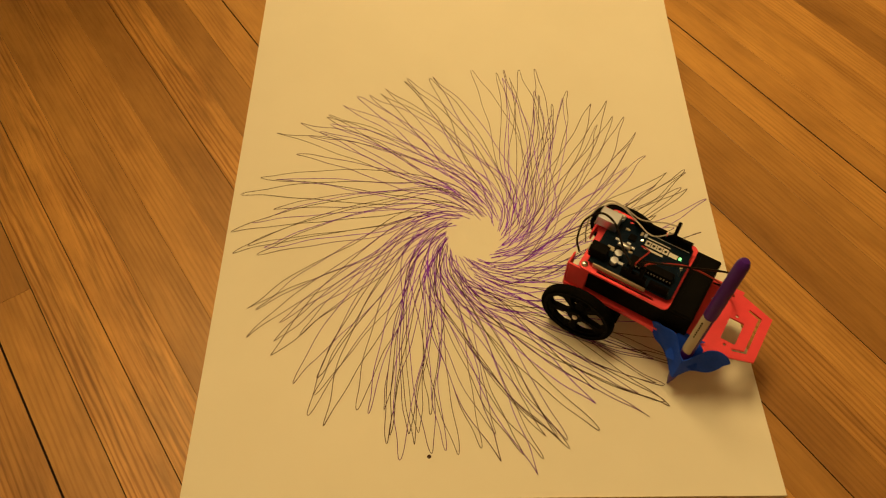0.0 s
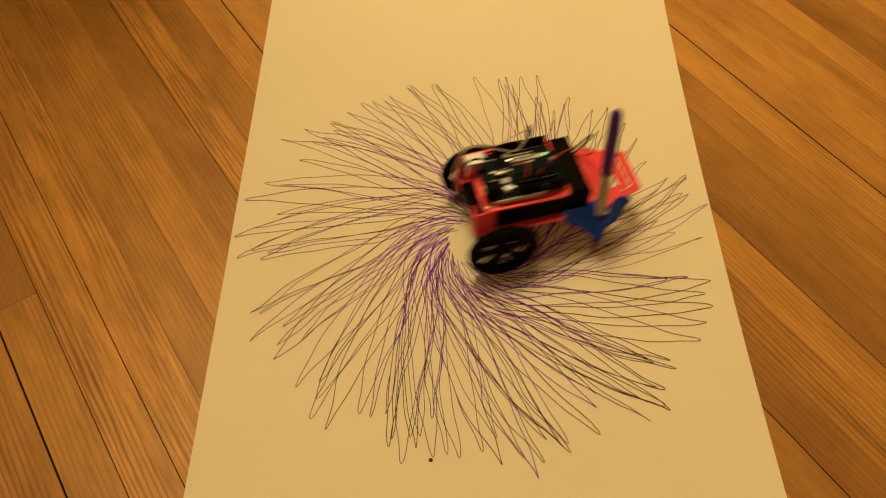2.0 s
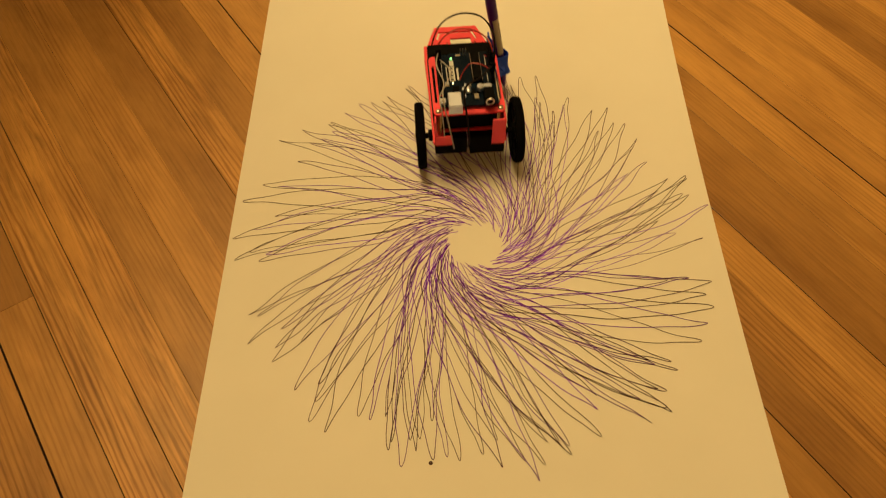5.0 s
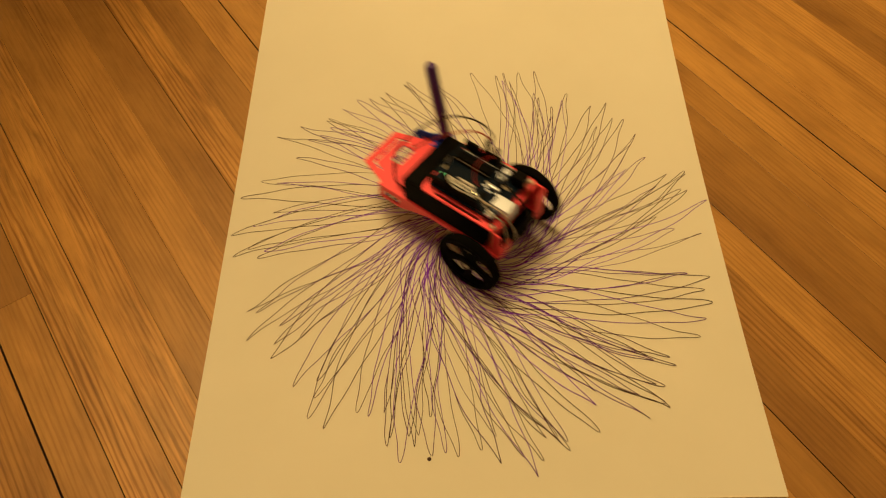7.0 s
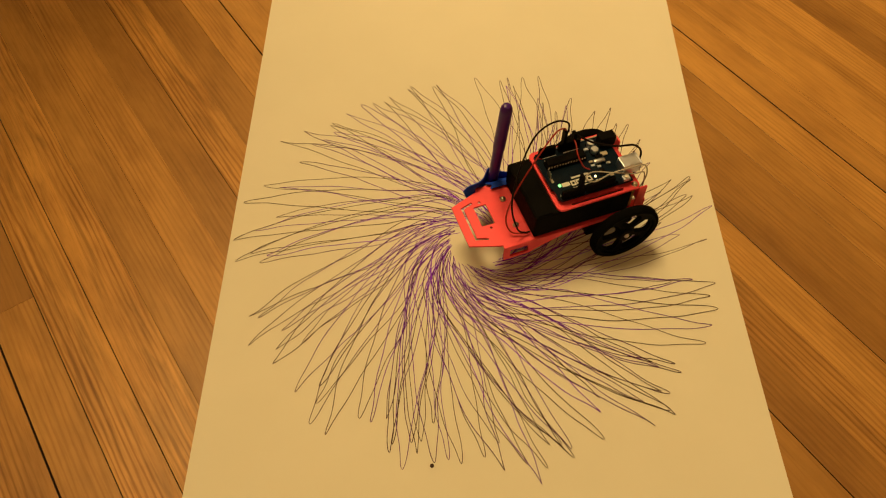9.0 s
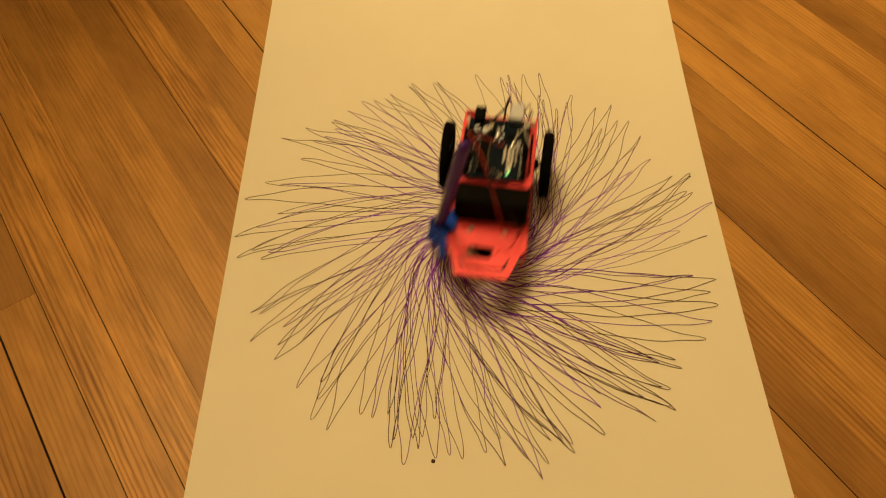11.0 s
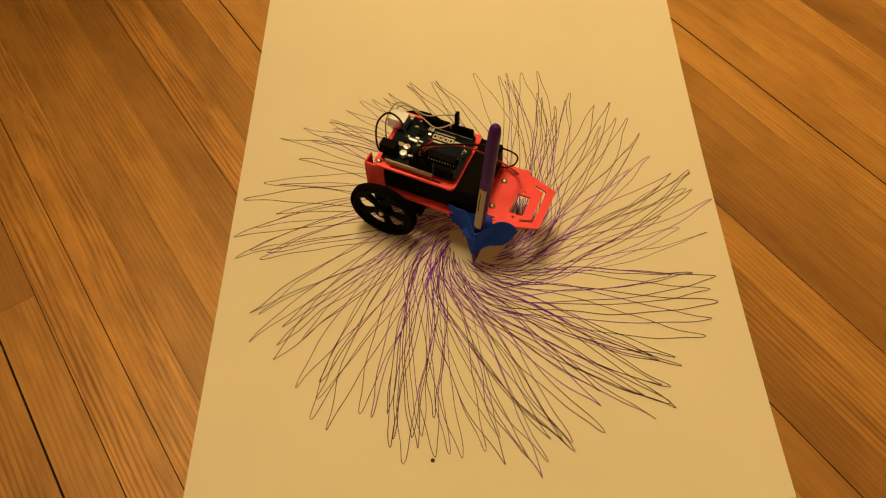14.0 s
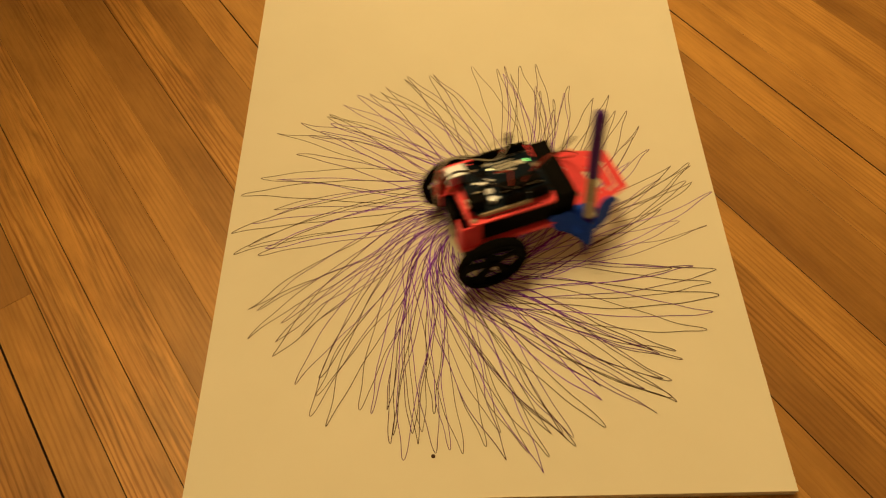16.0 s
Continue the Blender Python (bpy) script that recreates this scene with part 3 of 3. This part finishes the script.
def build_wheel():
    w = part("wheel", wheel_disc(), HUB, robot, "black spoked plastic wheel with rubber tyre")
    rim = [(0.0262, -0.0036), (0.0284, -0.0040), (0.0284, 0.0040), (0.0262, 0.0036), (0.0262, -0.0036)]
    part("rim", lathe(bmesh.new(), rim, axis="y", seg=48, cap=False), HUB, w, smooth=True)
    tyre = [(0.0284, -0.0038), (0.0303, -0.0040), (0.0315, -0.0028), (0.0318, 0.0), (0.0315, 0.0028), (0.0303, 0.0040), (0.0284, 0.0038)]
    part("tyre", lathe(bmesh.new(), tyre, axis="y", seg=56, cap=False), RUBBER, w, smooth=True)
    hub = part("hub", lathe(bmesh.new(), [(0.0001, -0.0048), (0.0062, -0.0048), (0.0070, -0.0040), (0.0070, 0.0040), (0.0062, 0.0048), (0.0001, 0.0048)], axis="y", seg=20, cap=False), HUB, w, smooth=True)
    for s in (-1, 1):
        part("hub_screw", lathe(bmesh.new(), [(0.0001, s * 0.0062), (0.0018, s * 0.0060), (0.0024, s * 0.0048)], axis="y", seg=12, cap=False), STEEL, hub)
    return w


wheel_right = build_wheel()
wheel_right.location = (0, -TRACK, AXLE)
wheel_left = copy_thing(wheel_right, pose(0, TRACK_LEFT, AXLE))

# ball under the nose
ball = part("tail_ball", lathe(bmesh.new(), [(0.0001 + 0.0125 * math.sin(math.pi * i / 12), 0.0125 - 0.0125 * math.cos(math.pi * i / 12)) for i in range(13)], at=(0.084, 0, 0), seg=20, cap=False), BLACK, robot, "", True)
part("ball_bracket", block(0.076, 0.092, -0.016, 0.016, 0.0225, DECK - 0.0019, bevel=0.001), BLACK, ball)

# pen, leaning in over the side, and the tape that holds it
TIP, TOP = Vector((0.0880, -0.0491, 0.0003)), Vector((0.0898, -0.0211, 0.1555))
pen = tagged(new("felt_pen"), "purple felt-tip pen")
pen.parent = robot


def pen_pose(dx, dy):
    """The pen on its tip, its top moved by so many millimetres along and across the robot."""
    rise = (TOP + Vector((dx, dy, 0)) / 1000 - TIP).normalized()
    side_way = rise.cross(Vector((1, 0, 0))).normalized()
    return Matrix.Translation(TIP) @ Matrix((side_way.cross(rise), side_way, rise)).transposed().to_4x4()


pen.matrix_basis = pen_pose(1, 0)
LONG = (TOP - TIP).length
part("tip", lathe(bmesh.new(), [(0.0001, 0.0), (0.0006, 0.0003), (0.0010, 0.0025), (0.0028, 0.0100), (0.0040, 0.0190), (0.0042, 0.0230)], seg=16, cap=False), PURPLE, pen, smooth=True)
part("barrel", lathe(bmesh.new(), [(0.0042, 0.0230), (0.0046, 0.0260), (0.0046, 0.1000), (0.0044, 0.1010)], seg=24), PURPLE, pen, smooth=True)
part("cap", lathe(bmesh.new(), [(0.0045, 0.0940), (0.0051, 0.0945), (0.0050, LONG - 0.0075), (0.0047, LONG - 0.0045), (0.0040, LONG - 0.0022), (0.0028, LONG - 0.0006), (0.0001, LONG)], seg=24, cap=False), PURPLE, pen, smooth=True)


def sleeve(a0, a1, z0, z1, r):
    bm = bmesh.new()
    rows = []
    for i in range(13):
        a = radians(a0 + (a1 - a0) * i / 12)
        rows.append([bm.verts.new((q * math.cos(a), q * math.sin(a), z)) for q, z in ((r, z0), (r, z1), (r - 0.0004, z1), (r - 0.0004, z0))])
    for a, b in zip(rows, rows[1:]):
        for k in range(4):
            bm.faces.new((a[k], a[(k + 1) % 4], b[(k + 1) % 4], b[k]))
    bm.faces.new(rows[0])
    bm.faces.new(rows[-1])
    return bm


pen_label = part("label", sleeve(165, 300, 0.050, 0.0935, 0.00485), LABEL, pen, "cream label with dark print", True)
for k in range(7):
    part("print_bar", sleeve(236, 250, 0.070 + k * 0.0028, 0.0718 + k * 0.0028, 0.00503), BLACK, pen_label)


def tape():
    """A strip folded round the pen: two wings that spread from it along the side of the robot."""
    bm = bmesh.new()
    nu, nv = 40, 10
    grid = []
    for i in range(nu + 1):
        u = -1 + 2 * i / nu
        a = abs(u)
        x = 0.0885 + u * (0.0310 if u < 0 else 0.0300)
        if u < 0:
            low, high = 0.0215 + 0.0140 * a, 0.0470 + 0.0080 * math.sin(a * 1.9) + 0.0008 * math.sin(11 * u)
        else:
            low, high = 0.0225 + 0.0075 * a, 0.0475 + 0.0065 * math.sin(a * 2.4)
        end = max(0.0, a - 0.78) / 0.22
        low, high = low + 0.005 * end ** 2, high - 0.005 * end ** 2
        col = []
        for j in range(nv + 1):
            v = j / nv
            z = low + (high - low) * v
            pen_y = TIP.y + (TOP.y - TIP.y) * z / TOP.z
            y = pen_y - 0.0088 * math.exp(-(u / 0.26) ** 2) + (0.0085 * a if u > 0 else 0.0065 * a ** 0.7) + 0.0012 * math.sin(7 * u + 4 * v)
            col.append(Vector((x + 0.004 * (v - 0.5) * u, y, z)))
        grid.append(col)
    front = [[bm.verts.new(p) for p in c] for c in grid]
    back = [[bm.verts.new(p + Vector((0, 0.0009, 0))) for p in c] for c in grid]
    for g in (front, back):
        for i in range(nu):
            for j in range(nv):
                bm.faces.new((g[i][j], g[i + 1][j], g[i + 1][j + 1], g[i][j + 1]))
    for i in range(nu):
        for j in (0, nv):
            bm.faces.new((front[i][j], front[i + 1][j], back[i + 1][j], back[i][j]))
    for j in range(nv):
        for i in (0, nu):
            bm.faces.new((front[i][j], front[i][j + 1], back[i][j + 1], back[i][j]))
    return bm


part("blue_tape", tape(), TAPE, robot, "crumpled blue masking tape", True)


def tape_strip():
    """The piece that runs from behind the pen in over the deck."""
    bm = bmesh.new()
    line = spline([(0.088, -0.0465, 0.034), (0.087, -0.0390, 0.041), (0.086, -0.0330, 0.0475), (0.085, -0.0270, 0.0476)], 5)
    rows = []
    for i, q in enumerate(line):
        w = 0.011 + 0.002 * math.sin(i * 0.9)
        rows.append([bm.verts.new((q.x + dx, q.y, q.z + dz)) for dx, dz in ((-w, 0), (w, 0), (w, 0.0008), (-w, 0.0008))])
    for a, b in zip(rows, rows[1:]):
        for k in range(4):
            bm.faces.new((a[k], a[(k + 1) % 4], b[(k + 1) % 4], b[k]))
    bm.faces.new(rows[0])
    bm.faces.new(rows[-1])
    return bm


part("blue_tape", tape_strip(), TAPE, robot, "blue masking tape stuck to the deck", True)


# ---------------------------------------------------------------- oak strips
STRIP_TURN = radians(-56)
ALONG = Vector((math.cos(STRIP_TURN), math.sin(STRIP_TURN)))
ACROSS = Vector((-ALONG.y, ALONG.x))
NEAR = (-1.1, 1.2, -0.5, 1.15)


def strip_mesh(bm, d0, d1, s0, s1, local=None, gaps=(0.0001, 0.0001), edges=(0.0001, 0.0001)):
    g, edge = 0.0001, 0.0001
    (g0, g1), (e0, e1) = gaps, edges
    def at(s, d, z):
        if local is not None:
            return (s - local[0], d - local[1], z)
        q = ALONG * s + ACROSS * d
        return (q.x, q.y, z)
    top = [(s0 + g + edge, d0 + g0 + e0), (s1 - g - edge, d0 + g0 + e0), (s1 - g - edge, d1 - g1 - e1), (s0 + g + edge, d1 - g1 - e1)]
    mid = [(s0 + g, d0 + g0), (s1 - g, d0 + g0), (s1 - g, d1 - g1), (s0 + g, d1 - g1)]
    rings = [[bm.verts.new(at(s, d, 0.0)) for s, d in top], [bm.verts.new(at(s, d, -edge)) for s, d in mid], [bm.verts.new(at(s, d, -0.0059)) for s, d in mid]]
    bm.faces.new(rings[0])
    for a, b in zip(rings, rings[1:]):
        for k in range(4):
            bm.faces.new((a[k], a[(k + 1) % 4], b[(k + 1) % 4], b[k]))


# half widths of the joints that have opened
OPEN = {-8: 0.0002, -6: 0.0009, -5: 0.0004, -4: 0.0004, -3: 0.00012, -2: 0.00013, 0: 0.0003, 2: 0.00015, 3: 0.0007, 7: 0.0005,
        10: 0.00045, 12: 0.00012, 13: 0.00025, 14: 0.0008, 15: 0.00012}
# the strips in view, counted from the pad's middle
# darker tones of 6 and 7 also paint in the near-right corner's dimness
SHADES = {-9: OAK_MID, -8: OAK_BROWN, -7: OAK_RUSTIC, -6: OAK_MID, -5: OAK_GRAIN, -4: OAK_GRAIN, -3: OAK_MID, -2: OAK_LIGHT, -1: OAK_BROWN, 0: OAK_GRAIN, 1: OAK_BROWN,
          2: OAK_LIGHT, 3: OAK_MID, 4: OAK_MID, 5: OAK_MID, 6: OAK_BROWN, 7: OAK_DARK, 8: OAK_RUSTIC, 9: OAK_PALE, 10: OAK_DARK, 11: OAK_BROWN, 12: OAK_MID, 13: OAK_PALE,
          14: OAK_LIGHT, 15: OAK_PALE, 16: OAK_LIGHT, 17: OAK_PALE, 18: OAK_DARK, 19: OAK_MID, 20: OAK_LIGHT}


def joint(k):
    """Where joint k lies across the floor: the strips come in slightly different widths."""
    return -0.0245 + 0.0397 * k - (0.0008 if k == -4 else 0) if k < 0 else -0.0245 + 0.0372 * k if k < 16 else 0.5707 + 0.0338 * (k - 16)


def lay_floor():
    floor = bpy.data.objects["floor"]
    rnd = random.Random(23)
    far = bmesh.new()
    corners = [Vector((x, y)) for x in (X0, X1) for y in (Y0, Y1)]
    reach = [(min(c.dot(v) for c in corners), max(c.dot(v) for c in corners)) for v in (ALONG, ACROSS)]
    for k in range(-85, 118):
        d0, d1 = joint(k), joint(k + 1)
        if d1 < reach[1][0] or d0 > reach[1][1]:
            continue
        dm = (d0 + d1) / 2
        lo = max(min(((e - ACROSS.x * dm) / ALONG.x) for e in (X0, X1)), min(((e - ACROSS.y * dm) / ALONG.y) for e in (Y0, Y1)))
        hi = min(max(((e - ACROSS.x * dm) / ALONG.x) for e in (X0, X1)), max(((e - ACROSS.y * dm) / ALONG.y) for e in (Y0, Y1)))
        if hi - lo < 0.05:
            continue
        s = reach[0][0] - rnd.uniform(0, 0.9)
        if k == -6:
            s = -0.38 - 3 * 0.95
        elif -10 <= k <= 21:
            s = -1.1 - 2.0 + rnd.uniform(-0.06, 0.06)
        while s < reach[0][1]:
            long = 0.95 if k == -6 else 2.0 if -10 <= k <= 21 else rnd.uniform(1.1, 2.0)
            mid = ALONG * (s + long / 2) + ACROSS * (d0 + d1) / 2
            inside = all(X0 + 0.01 < q.x < X1 - 0.01 and Y0 + 0.01 < q.y < Y1 - 0.01 for q in (ALONG * s + ACROSS * d0, ALONG * (s + long) + ACROSS * d0, ALONG * s + ACROSS * d1, ALONG * (s + long) + ACROSS * d1))
            if inside and NEAR[0] - 0.5 < mid.x < NEAR[1] + 0.5 and NEAR[2] - 0.5 < mid.y < NEAR[3] + 0.5:
                bm = bmesh.new()
                strip_mesh(bm, d0, d1, s, s + long, Vector((s + long / 2, (d0 + d1) / 2)), [OPEN.get(q, 0.00003) for q in (k, k + 1)], [0.0003 if q in OPEN else 0.00004 for q in (k, k + 1)])
                ob = part("oak_strip", bm, OAK_DARK if k == -6 and s + long < -0.3 else SHADES.get(k) or rnd.choice((OAK_BROWN, OAK_MID, OAK_GRAIN, OAK_LIGHT)), floor)
                ob.matrix_basis = pose(mid.x, mid.y, 0, 0, 0, -56)
                ob.data.materials.append(GAP)           # sides of the joints take the dark joint colour
                for f in ob.data.polygons:
                    f.material_index = int(abs(f.normal.z) < 0.3)
            elif min(hi, s + long) - max(lo, s) > 0.02:
                strip_mesh(far, d0, d1, max(lo, s), min(hi, s + long))
            s += long
    rest = part("far_strips", far, OAK_FAR, floor)
    tagged(rest, kind="stuff")


OAK_FAR = plain("varnished_oak_far", (0.42, 0.19, 0.05), 0.4, vary=0.25, grain=40)
lay_floor()

# ---------------------------------------------------------------- motion
# seconds, place of the axle's middle on the paper, heading in degrees
STAGES = [
    (0.0, 0.1055, 0.1794, -32.5), (0.1, 0.1073, 0.1792, -32.7), (0.25, 0.1073, 0.1792, -32.7), (0.5, 0.0749, 0.1971, -29.3), (1.0, -0.0230, 0.2321, -4.3),
    (1.28, -0.0740, 0.2341, 6.0), (1.6, -0.0742, 0.2341, 6.1), (2.0, 0.0105, 0.2505, 14.3), (2.5, 0.1006, 0.2920, 32.0), (2.6, 0.1028, 0.2939, 33.1), (2.82, 0.1028, 0.2939, 33.1),
    (3.0, 0.0805, 0.2754, 34.0), (3.5, -0.0032, 0.1969, 57.1), (3.78, -0.0268, 0.1545, 67.8), (3.95, -0.0245, 0.1550, 67.6), (4.1, -0.0210, 0.1619, 68.5), (4.2, -0.0190, 0.1770, 68.9),
    (4.6, -0.0080, 0.2600, 77.0), (5.05, -0.0050, 0.3440, 95.0), (5.28, -0.0050, 0.3440, 95.5), (5.8, 0.0400, 0.2500, 120.0), (6.25, 0.0784, 0.1702, 136.2), (6.5, 0.0784, 0.1702, 136.2),
    (7.0, 0.0216, 0.2269, 142.0), (7.5, -0.0765, 0.2831, 161.0), (7.6, -0.0801, 0.2830, 161.8), (7.8, -0.0801, 0.2830, 161.8), (8.0, -0.0578, 0.2752, 163.0), (8.5, 0.0605, 0.2590, 188.4),
    (8.78, 0.1114, 0.2692, 199.6), (9.05, 0.1114, 0.2692, 199.6), (9.2, 0.0954, 0.2665, 200.0), (9.65, 0.0200, 0.2280, 211.0), (10.08, -0.0450, 0.1640, 229.0), (10.3, -0.0450, 0.1640, 229.5),
    (10.8, 0.0050, 0.2600, 252.0), (11.25, 0.0281, 0.3395, 269.0), (11.6, 0.0281, 0.3395, 269.1), (12.0, 0.0308, 0.2555, 277.1), (12.5, 0.0658, 0.1550, 296.0), (12.6, 0.0677, 0.1523, 297.4), (12.77, 0.0677, 0.1523, 297.4),
    (13.0, 0.0502, 0.1833, 298.5), (13.5, -0.0221, 0.2657, 325.4), (13.8, -0.0640, 0.2906, 335.7), (14.08, -0.0640, 0.2906, 335.7), (14.5, 0.0137, 0.2554, 346.4), (15.0, 0.1202, 0.2403, 359.4),
    (15.1, 0.1218, 0.2414, 359.8), (15.27, 0.1218, 0.2414, 359.8), (15.5, 0.0927, 0.2390, 361.0), (16.0, -0.0044, 0.2284, 379.0)]


def between(t, col):
    """A value between the stages, gliding with no overshoot."""
    ts, vs = [r[0] for r in STAGES], [r[col] for r in STAGES]
    i = max(0, min(len(ts) - 2, sum(1 for q in ts if q <= t) - 1))
    def slope(k):
        if k <= 0 or k >= len(ts) - 1:
            j = min(max(k, 0), len(ts) - 2)
            return (vs[j + 1] - vs[j]) / (ts[j + 1] - ts[j])
        a, b = (vs[k] - vs[k - 1]) / (ts[k] - ts[k - 1]), (vs[k + 1] - vs[k]) / (ts[k + 1] - ts[k])
        return 0.0 if a * b <= 0 else 2 * a * b / (a + b)
    h = ts[i + 1] - ts[i]
    u = (t - ts[i]) / h
    return (vs[i] * (2 * u ** 3 - 3 * u ** 2 + 1) + vs[i + 1] * (3 * u ** 2 - 2 * u ** 3) + h * slope(i) * (u ** 3 - 2 * u ** 2 + u) + h * slope(i + 1) * (u ** 3 - u ** 2))


def motions():
    ways = []
    spin = {wheel_right: [], wheel_left: []}
    roll = {wheel_right: 20.0, wheel_left: 35.0}
    last = None
    for i in range(161):
        t = i / 10
        x, y, a = (between(t, c) for c in (1, 2, 3))
        ways.append((t, pose(x, y, PAD_H, 0, 0, a)))
        for w, side in ((wheel_right, -TRACK), (wheel_left, TRACK_LEFT)):
            if last:
                h = radians((a + last[2]) / 2)
                run = (x - last[0]) * math.cos(h) + (y - last[1]) * math.sin(h) - side * radians(a - last[2])
                roll[w] += math.degrees(run / AXLE)
            spin[w].append((t, pose(0, side, AXLE, 0, roll[w], 0)))
        last = (x, y, a)
    walk(robot, ways)
    # the taped pen leans over while the robot turns at one corner
    walk(pen, [(t, pen_pose(dx, dy)) for t, dx, dy in ((0, 1, 0), (8.0, 1, 0), (8.5, -4, 0), (8.8, 1, 0), (9.2, 1, 0), (11.6, 1, 1), (12.0, 2, 4), (12.5, 6, 11.5), (13.0, 6, 11.5), (13.5, 4.4, 4.4), (14.0, 2, -1), (16, 2, 0))])
    for w, rows in spin.items():
        walk(w, rows)


motions()
